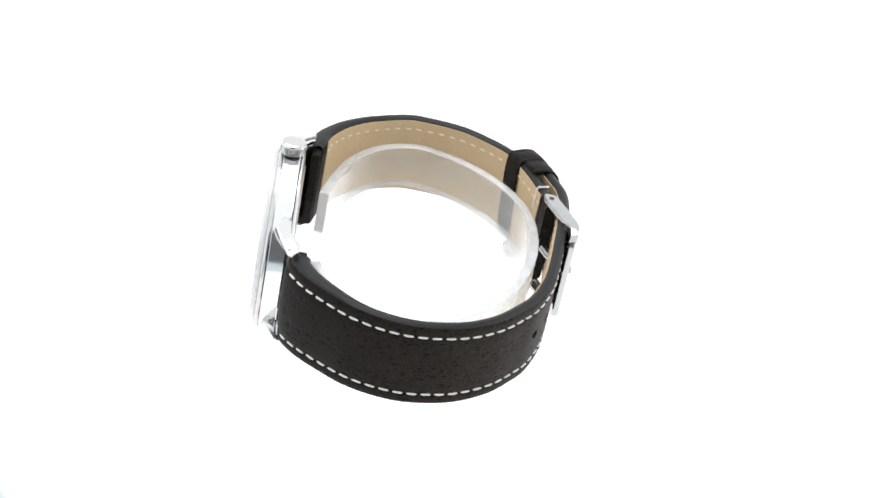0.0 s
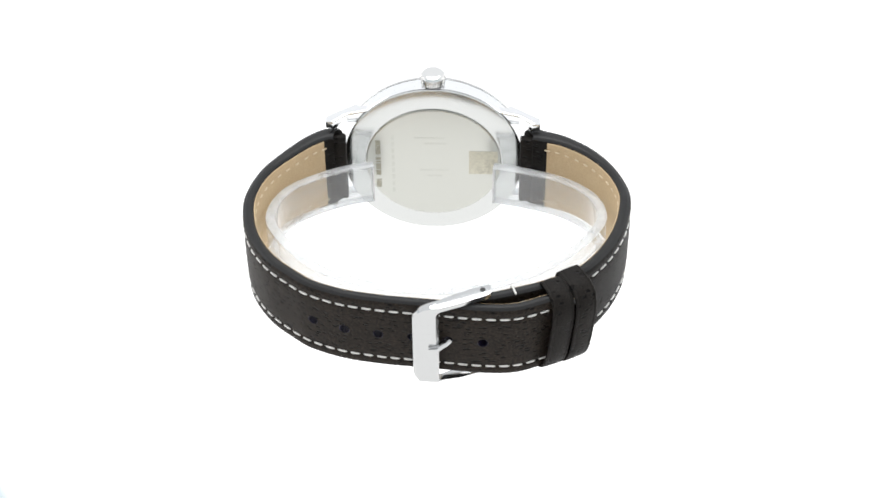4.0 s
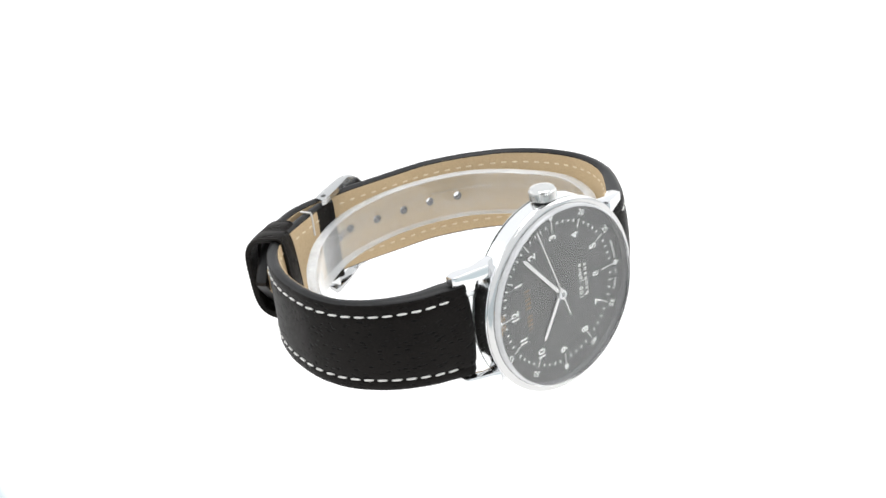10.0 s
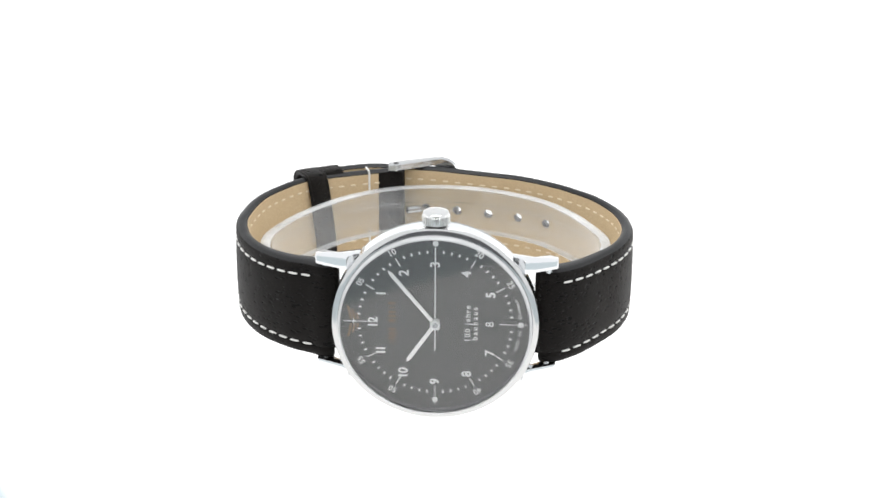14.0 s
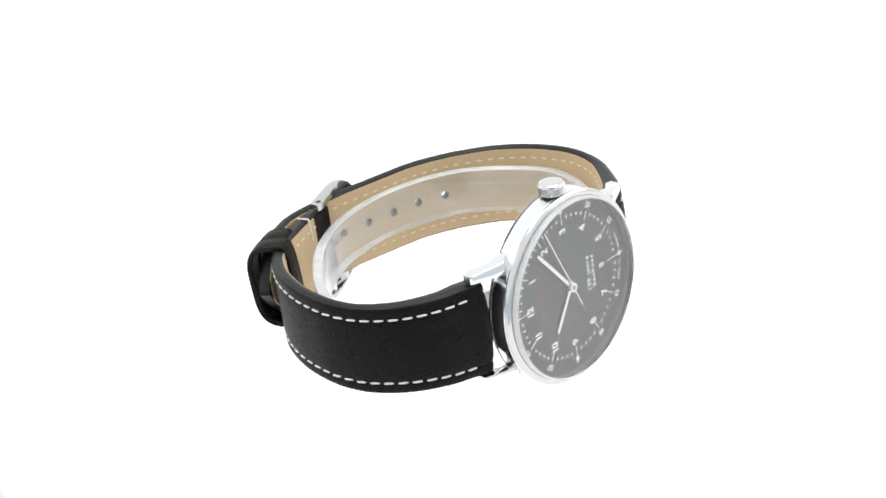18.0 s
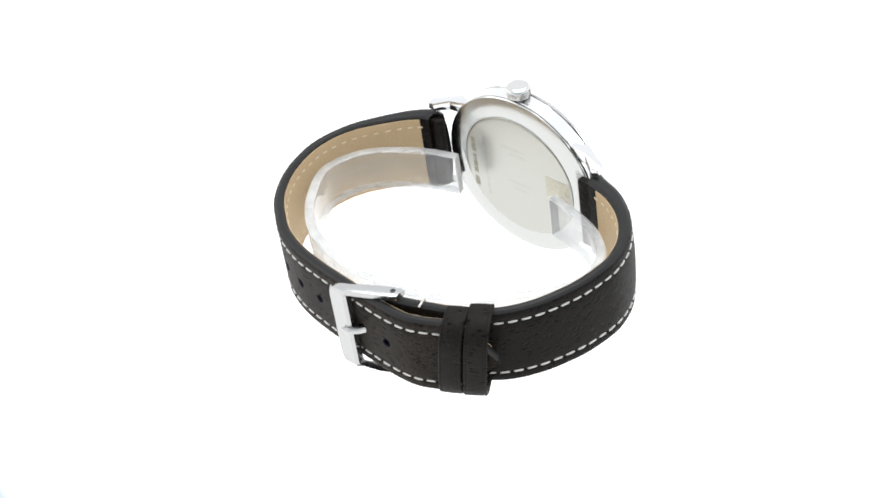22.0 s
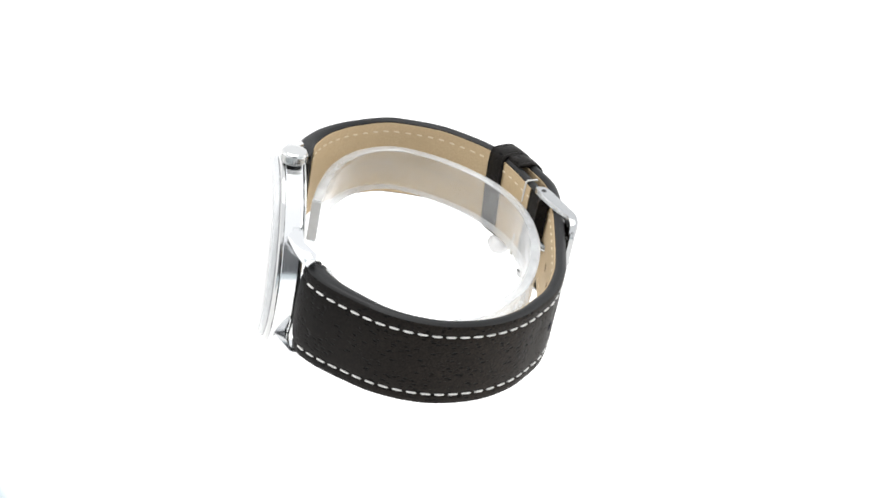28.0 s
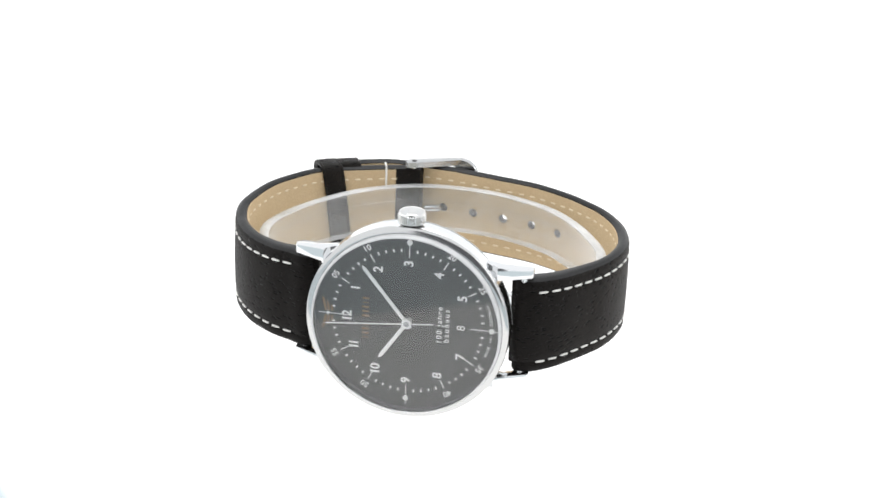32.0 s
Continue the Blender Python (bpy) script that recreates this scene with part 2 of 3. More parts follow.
def joined(*meshes):
    whole = bmesh.new()
    for bm in meshes:
        data = bpy.data.meshes.new("piece")
        bm.to_mesh(data)
        bm.free()
        whole.from_mesh(data)
        bpy.data.meshes.remove(data)
    return whole


class Path:
    """A smooth line through points in the x, y plane, by its length."""

    def __init__(self, points, steps=24):
        p = [Vector(q) for q in points]
        p = [2 * p[0] - p[1]] + p + [2 * p[-1] - p[-2]]
        dots = []
        for i in range(1, len(p) - 2):
            for k in range(steps):
                t = k / steps
                dots.append(0.5 * (2 * p[i] + (p[i + 1] - p[i - 1]) * t + (2 * p[i - 1] - 5 * p[i] + 4 * p[i + 1] - p[i + 2]) * t * t
                                   + (3 * p[i] - p[i - 1] - 3 * p[i + 1] + p[i + 2]) * t ** 3))
        dots.append(p[-2])
        self.dots = dots
        self.marks = [0.0]
        for a, b in zip(dots, dots[1:]):
            self.marks.append(self.marks[-1] + (b - a).length)
        self.length = self.marks[-1]

    def at(self, s):
        x = float(np.interp(s, self.marks, [d.x for d in self.dots]))
        y = float(np.interp(s, self.marks, [d.y for d in self.dots]))
        return Vector((x, y))

    def basis(self, s):
        """Place, way along, and outward normal at the length s."""
        way = (self.at(min(s + 0.6, self.length)) - self.at(max(s - 0.6, 0))).normalized()
        side = Vector((-way.y, way.x))
        if self.outward < 0:
            side = -side
        return self.at(s), way, side

    outward = 1

    def near(self, x, y):
        k = min(range(len(self.dots)), key=lambda i: (self.dots[i] - Vector((x, y))).length)
        return self.marks[k]


def band(path, rows, columns, outer, inner, holes=(), piping=2.0):
    """A strap swept along a path. outer and inner give the offset from the path's line along its normal, by (s, u), and
    columns the height by (s, u), for u from -1 to 1. Round holes go through at the lengths given."""
    bm = bmesh.new()
    us = columns["u"]
    n, m = len(rows), len(us)
    sides = []
    for offset in (outer, inner):
        grid = []
        for s in rows:
            at, way, side = path.basis(s)
            line = []
            for u in us:
                q = at + side * offset(s, u)
                line.append(bm.verts.new((q.x, q.y, columns["z"](s, u))))
            grid.append(line)
        sides.append(grid)
    skip = {}
    mid = min(range(m), key=lambda k: abs(us[k]))
    for s0, radius in holes:
        i0 = min(range(n), key=lambda k: abs(rows[k] - s0))
        for i in (i0 - 1, i0):
            for j in (mid - 1, mid):
                skip[(i, j)] = True
        loops = []
        for g, offset in zip(sides, (outer, inner)):
            loop = []
            ring = [(-1, -1), (-1, 0), (-1, 1), (0, 1), (1, 1), (1, 0), (1, -1), (0, -1)]
            for di, dj in ring:
                v = g[i0 + di][mid + dj]
                a = math.atan2(dj, di)
                s, z = s0 + radius * math.cos(a), radius * math.sin(a)
                at, way, side = path.basis(s)
                q = at + side * offset(s, 0.0)
                v.co = (q.x, q.y, columns["z"](s, 0.0) + z)
                loop.append(v)
            loops.append(loop)
            bm.verts.remove(g[i0][mid])
            g[i0][mid] = None
        for k in range(8):
            bm.faces.new((loops[0][k], loops[0][(k + 1) % 8], loops[1][(k + 1) % 8], loops[1][k]))
    for flip, g in enumerate(sides):
        for i in range(n - 1):
            for j in range(m - 1):
                if (i, j) in skip:
                    continue
                quad = (g[i][j], g[i + 1][j], g[i + 1][j + 1], g[i][j + 1])
                face = bm.faces.new(quad[::-1] if flip else quad)
                face.material_index = 1 if min(abs(us[j]), abs(us[j + 1])) >= piping else 0
    a, b = sides
    for i in range(n - 1):
        for j in (0, m - 1):
            face = bm.faces.new((a[i][j], a[i + 1][j], b[i + 1][j], b[i][j]))
            face.material_index = 1 if piping < 1 else 0
    for i in (0, n - 1):
        for j in range(m - 1):
            bm.faces.new((a[i][j], a[i][j + 1], b[i][j + 1], b[i][j]))
    return bm


# ---- the wristwatch ----
watch = new("wristwatch")
tagged(watch, "steel wristwatch with grey dial and black leather strap", "wristwatch")


# the case and the dial sit a little below the middle of the strap
LOW = -0.3


def lug_mesh(sx, sz):
    """A straight bar from the case to the strap, thicker at its root and cut off flat at its tip."""
    profile = [(13.2, 1.6), (15.6, 1.6), (16.7, 0.6), (22.7, 3.55), (23.0, 3.9), (22.95, 5.7), (21.3, 5.95), (18.4, 3.75), (13.2, 3.4)]
    bm = prism([(sx * x, y) for x, y in profile], sz * 9.95, sz * 11.55, "z", 0.12, 2)
    for v in bm.verts:
        if abs(v.co.z) > 11.0:
            v.co.z += sz * 1.35 * max(0.0, (23.0 - abs(v.co.x)) / 8.0)
    bmesh.ops.translate(bm, vec=(0, 0, -LOW), verts=bm.verts[:])
    return bm


def build_case():
    case = part("case", lathe([(18.45, -0.6), (18.9, -0.6), (19.0, -0.05), (19.42, 0.0), (19.52, 0.15), (19.52, 3.2), (19.4, 3.4), (18.6, 3.42), (18.45, 3.3)], closed=True),
                CASE_STEEL, watch, "polished stainless steel case")
    bezel = part("bezel", lathe([(18.38, -0.4), (18.38, -0.95), (18.43, -1.02), (18.75, -1.0), (19.2, -0.88), (19.5, -0.7), (19.6, -0.45), (19.6, -0.2), (19.5, -0.08), (19.0, -0.05), (18.4, -0.1)], closed=True),
                 BEZEL_STEEL, watch, "polished steel bezel ring")
    flange = part("rehaut", lathe([(18.36, -0.9), (18.36, 0.72), (17.95, 0.72), (18.1, 0.2), (18.3, -0.9)], closed=True), REHAUT, watch, "grey inner flange")
    # A black ring paints the shade in the groove before the back.
    part("groove_shade", lathe([(18.2, 3.3), (19.22, 3.3), (19.22, 3.66), (18.2, 3.66)], closed=True), GASKET, case, "black ring for the shade in the groove between case and back")
    back = part("case_back", lathe([(14.75, 3.6), (14.75, 4.42), (15.0, 4.5), (18.9, 4.12), (19.3, 4.02), (19.46, 3.86), (19.46, 3.68), (19.2, 3.6)], closed=True), RING_STEEL, watch, "bright steel case back ring")
    part("back_plate", lathe([(0, 4.7), (14.2, 4.66), (14.55, 4.6), (14.7, 4.5), (14.7, 3.6), (0, 3.6)]), BACK_STEEL, back, "satin steel plate with worn engraving")
    # deep engraved lettering along one side, fainter lines in the middle, and a worn film label
    for low, high in ((2.2, 4.5), (4.65, 6.1), (0.65, 1.4), (-0.05, 0.35), (-2.0, -0.35), (-3.6, -2.2), (-5.1, -4.8), (-7.1, -5.3)):
        part("engraving", box(11.5, 12.6, 4.6, 4.7, low, high), ENGRAVED, back, smooth=False)
    for x0, x1, z in ((-2.4, 4.1, 6.9), (-2.8, 2.0, 5.4), (-3.4, 3.0, -2.0), (-1.8, 1.6, -3.6)):
        part("engraving", box(x0, x1, 4.6, 4.705, z - 0.22, z + 0.22), FAINT, back, smooth=False)
    for k in range(9):
        part("engraving", box(8.5, 9.1, 4.6, 4.69, -8.4 + k * 1.85, -7.2 + k * 1.85), FAINT, back, smooth=False)
    part("label", box(-14.0, -7.7, 4.56, 4.72, -3.0, 3.4, 0.02), STICKER, back, "small yellowed film label")
    for sx in (1, -1):
        for sz in (1, -1):
            part("lug", lug_mesh(sx, sz), POLISHED, case)
        part("spring_bar", rod((sx * 21.2, 4.9, -10.4), (sx * 21.2, 4.9, 10.4), 0.7), BRUSHED, case)
    for ob in (case, bezel, flange, back):
        ob.location.z = LOW * MM
    # the crown: a fluted edge, a turned cap, and the tube that it sits on
    bm = bmesh.new()
    flutes, rings = 36, []
    for z, r, deep in ((19.55, 2.2, 0.0), (19.6, 2.5, 0.1), (19.7, 2.64, 0.34), (21.1, 2.66, 0.34), (21.25, 2.62, 0.12), (21.35, 2.5, 0.0), (21.7, 2.38, 0.0), (21.87, 2.15, 0.0), (21.97, 1.5, 0.0), (22.0, 0.6, 0.0)):
        ring = []
        for i in range(flutes * 4):
            a = 2 * math.pi * i / (flutes * 4)
            rr = r - (deep if i % 4 in (0, 1) else 0)
            ring.append(bm.verts.new((rr * math.cos(a), 1.6 + rr * math.sin(a), z)))
        rings.append(ring)
    for a, b in zip(rings, rings[1:]):
        for i in range(len(a)):
            j = (i + 1) % len(a)
            bm.faces.new((a[i], a[j], b[j], b[i]))
    bm.faces.new(rings[-1])
    bm.faces.new(rings[0][::-1])
    crown = part("crown", bm, CROWN_STEEL, watch, "fluted steel winding crown")
    part("crown_gasket", rod((0, 1.6, 19.25), (0, 1.6, 19.62), 2.0, 32), GASKET, crown, "black gasket ring")
    part("crown_tube", rod((0, 1.6, 18.5), (0, 1.6, 19.45), 1.7, 32), POLISHED, crown)


REHAUT = plain("grey_flange", (0.16, 0.162, 0.165), 0.45, grain=0.04, relief=0)


# ---- the dial ----
SUNK = 0.75


def toward(minute):
    a = radians(minute * 6)
    return -math.cos(a), math.sin(a)


def lettering(name, text, size, x, z, turn, parent, mat, y=-0.03, thick=0.02, bold=0.0, label="", spacing=1.0):
    """Flat lettering on the dial, upright with 12 at the top, turned clockwise by turn degrees."""
    curve = bpy.data.curves.new(name, "FONT")
    curve.body, curve.size, curve.extrude, curve.offset = text, size, thick, bold
    curve.align_x, curve.align_y, curve.space_character = "CENTER", "CENTER", spacing
    curve.resolution_u = 3
    holder = new("holder", curve)
    bpy.context.view_layer.update()
    mesh = bpy.data.meshes.new_from_object(holder.evaluated_get(bpy.context.evaluated_depsgraph_get()))
    bpy.data.objects.remove(holder)
    bpy.data.curves.remove(curve)
    turned = Matrix(((0, -1, 0, x), (0, 0, -1, y), (1, 0, 0, z), (0, 0, 0, 1))) @ pose(0, 0, 0, 0, 0, -turn)
    mesh.transform(Matrix.Scale(MM, 4) @ turned)
    mesh.materials.clear()
    mesh.materials.append(mat)
    ob = new(name, mesh)
    ob.parent = parent
    return tagged(ob, label) if label else ob


def stroke(minute, r0, r1, width, parent, name, y0=-0.05):
    dx, dz = toward(minute)
    sx, sz = -dz, dx
    pts = [(dx * r + sx * w, dz * r + sz * w) for r, w in ((r0, -width / 2), (r1, -width / 2), (r1, width / 2), (r0, width / 2))]
    return part(name, prism(pts, y0, 0.02, "y"), PRINT, parent, smooth=False)


def build_dial():
    dial = part("dial", lathe([(0, 0.0), (18.38, 0.0), (18.38, 0.5), (0, 0.5)]), DIAL_GREY, watch, "matt anthracite grey dial with white printing")
    dial.location = (0, SUNK * MM, LOW * MM)
    places = {1: 11.7, 2: 11.7, 3: 11.95, 4: 11.75, 5: 12.05, 7: 12.1, 8: 12.15, 9: 12.3, 10: 12.1, 11: 11.9, 12: 11.75}
    for hour, r in places.items():
        dx, dz = toward(hour * 5)
        # the figure 1 is a plain bar
        lettering("numeral", str(hour).replace("1", "I"), 2.5, dx * r, dz * r, 0, dial, PRINT, bold=0.075, spacing=1.12)
    for minute in range(60):
        if minute % 15 == 0:
            continue
        if minute % 5 == 0:
            stroke(minute, 13.2, 15.0, 0.19, dial, "hour_line")
        else:
            stroke(minute, 14.2, 14.8, 0.3, dial, "minute_mark")
    for minute, inner in ((0, 11.0), (15, 13.2), (30, 12.1), (45, 13.35)):
        stroke(minute, inner, 17.4, 0.15, dial, "quarter_line")
        if minute:
            dx, dz = toward(minute)
            ring = [(dx * 16.15 + 0.56 * math.cos(a), dz * 16.15 + 0.56 * math.sin(a)) for a in (2 * math.pi * k / 24 for k in range(24))]
            part("quarter_dot", prism(ring, -0.06, 0.02, "y"), PRINT, dial, smooth=False)
    for minute in (5, 10, 20, 25, 35, 40, 50, 55):
        dx, dz = toward(minute)
        lettering("minute_numeral", "%02d" % minute, 1.65, dx * 16.25, dz * 16.25, minute * 6, dial, PRINT, bold=0.03)
    lettering("inscription", "100 jahre", 1.55, 6.15, 0.0, 0, dial, PRINT, spacing=1.28, bold=0.02)
    lettering("inscription", "bauhaus", 1.55, 7.55, 0.0, 0, dial, PRINT, spacing=1.4, bold=0.02)
    for word, start in (("MADE IN", 33.1), ("GERMANY", 29.15)):
        # the words follow the rim on both sides of the 6 o'clock dot
        for k, letter in enumerate(word):
            if letter != " ":
                minute = start - k * 0.36
                dx, dz = toward(minute)
                lettering("rim_letter", letter, 0.85, dx * 16.1, dz * 16.1, minute * 6 + 180, dial, PRINT)
    # the maker's name and winged sign are plain gold shapes
    for k, w in enumerate((0.22, 0.62, 0.75, 0.62, 0.0, 0.72, 0.62, 0.62, 0.22, 0.5)):
        if w:
            z = -4.2 + k * 0.9
            part("gold_bar", box(-8.85, -7.5, -0.05, 0.02, z - w / 3.6, z + w / 3.6), GOLD, dial, smooth=False)
    for side in (1, -1):
        for k in range(3):
            x0 = -16.6 + k * 0.62
            reach = 3.3 - k * 0.75
            pts = [(x0 + 0.9, side * 0.45), (x0 + 0.5, side * 0.45), (x0 - 0.15 + 0.3 * k, side * reach), (x0 + 0.3 + 0.2 * k, side * (reach - 0.25))]
            part("gold_feather", prism(pts, -0.05, 0.02, "y"), GOLD, dial, smooth=False)
    star = []
    for k in range(8):
        r = 0.62 if k % 2 == 0 else 0.22
        star.append((-15.5 + r * math.cos(k * math.pi / 4), r * math.sin(k * math.pi / 4)))
    part("sign_centre", prism(star, -0.07, 0.02, "y"), PRINT, dial, smooth=False)
    window = part("date_window", box(8.9, 11.8, -0.07, 0.02, -1.2, 1.2, 0.02), DATE_BLACK, dial, "black date window", smooth=False)
    part("date_frame", joined(box(8.75, 11.95, -0.09, 0.02, 1.2, 1.32), box(8.75, 11.95, -0.09, 0.02, -1.32, -1.2), box(8.75, 8.9, -0.09, 0.02, -1.2, 1.2), box(11.8, 11.95, -0.09, 0.02, -1.2, 1.2)), DATE_EDGE, window, smooth=False)
    lettering("date_numeral", "8", 2.3, 10.35, 0.0, 0, window, PRINT, y=-0.09, bold=0.01)


DATE_EDGE = plain("date_frame_grey", (0.05, 0.055, 0.06), 0.5, grain=0.04)


def hand(name, length, tail, width, tip, y, mat, label, bulge=0.0):
    """A baton hand that lies along -x at rest: 12 o'clock."""
    outline = [(tail, -width / 2), (-length + tip, -width / 2), (-length, -0.06), (-length, 0.06), (-length + tip, width / 2), (tail, width / 2)]
    hub_ring = lathe([(0, y - 0.12), (bulge, y - 0.12), (bulge, y + 0.16), (0, y + 0.16)], 32)
    return part(name, joined(prism(outline, y - 0.09, y + 0.09, "y", 0.03, 1), hub_ring), mat, watch, label)


def build_hands():
    hour = hand("hour_hand", 9.6, 1.2, 0.78, 0.6, -0.45, HAND_STEEL, "silver baton hour hand", 0.95)
    hour.matrix_basis = pose(0, SUNK * MM, LOW * MM, 0, 304.2, 0)
    minute = hand("minute_hand", 14.0, 1.2, 0.72, 0.8, -0.8, HAND_STEEL, "silver baton minute hand", 0.85)
    minute.matrix_basis = pose(0, SUNK * MM, LOW * MM, 0, 8.45 * 6, 0)
    second = hand("second_hand", 15.9, 5.2, 0.24, 0.3, -1.15, PRINT, "thin white second hand", 0.98)
    part("hand_cap", lathe([(0, -1.42), (0.4, -1.4), (0.5, -1.34), (0.5, -1.1), (0, -1.1)], 24), PIN_GREY, second)
    return second


def build_crystal():
    """A flat glass that stands proud of the bezel with a rounded rim."""
    front = [(17.8 * k / 10, -2.2 + 0.02 * (k / 10) ** 4) for k in range(11)]
    back = [(17.8 * k / 10, -1.06) for k in range(10, -1, -1)]
    crystal = part("crystal", lathe(front + back), GLASS, watch, "flat clear watch crystal with a bevelled rim")
    crystal.location.z = LOW * MM
    crystal.visible_shadow = False
    # The rim's bright inner reflections are painted on as white haze.
    rim = [(17.82, -2.18), (18.08, -2.1), (18.28, -1.85), (18.36, -1.55), (18.36, -1.06), (17.82, -1.06)]
    part("crystal_rim", lathe(rim, closed=True), HAZED_RIM, crystal, "bevelled glass rim with its bright reflections painted as white haze").visible_shadow = False


build_case()
build_dial()
SECOND = build_hands()
build_crystal()

# ---- the leather strap ----
HOLE_LINE = Path([(19.7, 4.9), (20.6, 4.2), (22.2, 4.3), (24.4, 5.1), (27.9, 7.9), (31.6, 12.3), (35.4, 17.9), (37.75, 24.55), (38.1, 31.0), (36.25, 38.75), (32.2, 45.6), (27.0, 50.5),
                  (22.8, 53.5), (16.1, 56.3), (9.15, 57.8), (2.05, 58.85), (-3.97, 59.65), (-11.4, 60.45), (-18.0, 60.2), (-24.2, 57.8), (-29.4, 55.4), (-33.9, 53.0)])
HOLE_LINE.outward = -1
BUCKLE_LINE = Path([(-19.7, 4.4), (-20.6, 3.8), (-22.2, 3.8), (-24.1, 4.6), (-29.1, 6.6), (-34.7, 11.0), (-39.0, 17.3), (-41.2, 24.5), (-40.9, 31.0), (-39.3, 37.5), (-36.2, 43.8),
                    (-31.6, 49.4), (-25.1, 53.2), (-17.8, 56.0), (-12.1, 57.6), (-9.6, 57.5)])
BUCKLE_LINE.outward = 1


def middle(s, path):
    """The strap's middle rises a little towards the buckle."""
    if path is HOLE_LINE:
        return float(np.interp(s, [0, 12, 30, 46, 52, 64, 72, 80, 90, 120], [-0.5, -0.35, -0.15, -0.2, -0.1, 0.0, 0.35, 0.55, 1.0, 1.25]))
    return float(np.interp(s, [0, 6, 20, 27, 35, 42, 47, 53, 60, 70, 88], [-0.45, -0.1, 0.0, 0.15, 0.9, 1.1, 1.3, 1.2, 1.25, 1.1, 1.25]))


def half(s):
    return float(np.interp(s, [0, 5, 12, 30, 50, 110], [9.85, 9.75, 9.55, 9.35, 9.15, 9.05]))


def thickness(s):
    return 2.3 + 2.0 * max(0.0, 1 - s / 26.0) ** 1.3


COLUMNS = [-1, -0.985, -0.95, -0.9, -0.84, -0.79, -0.76, -0.735, -0.71, -0.67, -0.55, -0.35, -0.2, -0.08, 0, 0.08, 0.2, 0.35, 0.55, 0.67, 0.71, 0.735, 0.76, 0.79, 0.84, 0.9, 0.95, 0.985, 1]


def build_strap(name, path, label, end, holes, round_tip):
    def width(s):
        if round_tip and s > end - 10:
            return half(s) * max(0.04, 1 - ((s - end + 10) / 10.0) ** 1.7)
        return half(s)

    def outer(s, u):
        edge = max(0.0, (abs(u) - 0.9) / 0.1)
        groove = 0.22 * math.exp(-((abs(u) - 0.75 + 0.04 * min(1.0, s / 18.0)) / 0.04) ** 2)
        pad = 0.8 * (1 - u * u) * max(0.0, 1 - s / 45.0)
        return pad - groove - 0.95 * edge ** 2.2

    def inner(s, u):
        edge = max(0.0, (abs(u) - 0.93) / 0.07)
        return -thickness(s) + 0.75 * edge ** 2

    def height(s, u):
        return middle(s, path) + u * width(s)

    rows = sorted({round(k * 0.8, 3) for k in range(int(end / 0.8) + 1)} | {end})
    for s in holes:
        rows = [r for r in rows if abs(r - s) > 1.0] + [s - 0.8, s, s + 0.8]
    if round_tip:
        rows += [end - d for d in (0.05, 0.2, 0.45)]
    rows.sort()
    cut = [(s, 1.05) for s in holes]
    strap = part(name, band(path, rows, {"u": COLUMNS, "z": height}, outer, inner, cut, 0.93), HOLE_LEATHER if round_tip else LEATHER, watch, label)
    strap.data.materials.append(LEATHER_EDGE)

    # the tan lining lies a hair proud of the inner face and stops short of the edges
    last = end - 0.9 if round_tip else end - 5.6
    lining_rows = [r for r in rows if 5.8 <= r <= last]
    us = [-0.93, -0.85, -0.77, -0.6, -0.3, -0.08, 0, 0.08, 0.3, 0.6, 0.77, 0.85, 0.93]
    lining = part("lining", band(path, lining_rows, {"u": us, "z": height}, lambda s, u: -thickness(s) + 0.1, lambda s, u: -thickness(s) - 0.18, cut),
                  LINING, strap, "tan leather lining with white stitching")

    def stitch_at(s, u, lift, parent, first, name):
        at, way, side = path.basis(s)
        q = at + side * lift
        m = Matrix(((way.x, 0, side.x, q.x * MM), (way.y, 0, side.y, q.y * MM), (0, 1, 0, height(s, u) * MM), (0, 0, 0, 1)))
        return repeat(name, first, parent, m)

    # the punched holes are lined with dark blue rings
    for s in holes:
        at, way, side = path.basis(s)
        bm = bmesh.new()
        rings = []
        for r, n in ((1.12, 0.02), (0.98, -0.06), (0.93, -thickness(s) + 0.2), (1.06, -thickness(s) + 0.2)):
            ring = []
            for k in range(16):
                a = 2 * math.pi * k / 16
                q = at + way * (r * math.cos(a)) + side * n
                ring.append(bm.verts.new((q.x, q.y, height(s, 0.0) + r * math.sin(a))))
            rings.append(ring)
        for i in range(4):
            a, b = rings[i], rings[(i + 1) % 4]
            for k in range(16):
                bm.faces.new((a[k], a[(k + 1) % 16], b[(k + 1) % 16], b[k]))
        part("hole_edge", bm, HOLE_DARK, strap)

    s = 5.6
    while s < (end - 6.2 if round_tip else end - 7.5):
        row = 0.75 - 0.04 * min(1.0, s / 18.0)
        for u in (-row, row):
            stitch_at(s, u, outer(s, u) + 0.12, strap, STITCH, "stitch")
            if s > 5:
                stitch_at(s + 0.9, u, -thickness(s) - 0.2, lining, INNER_STITCH, "inner_stitch")
        s += 2.72
    return strap, height


def capsule(length, width, high):
    bm = bmesh.new()
    rings = []
    for x, r in ((-0.5, 0.15), (-0.44, 0.62), (-0.3, 0.95), (0.0, 1.0), (0.3, 0.95), (0.44, 0.62), (0.5, 0.15)):
        rings.append([bm.verts.new((x * length, 0.5 * width * r * math.cos(a), high * r * math.sin(a))) for a in (k * math.pi / 4 for k in range(8))])
    for a, b in zip(rings, rings[1:]):
        for i in range(8):
            bm.faces.new((a[i], a[(i + 1) % 8], b[(i + 1) % 8], b[i]))
    bm.faces.new(rings[0][::-1])
    bm.faces.new(rings[-1])
    return bm


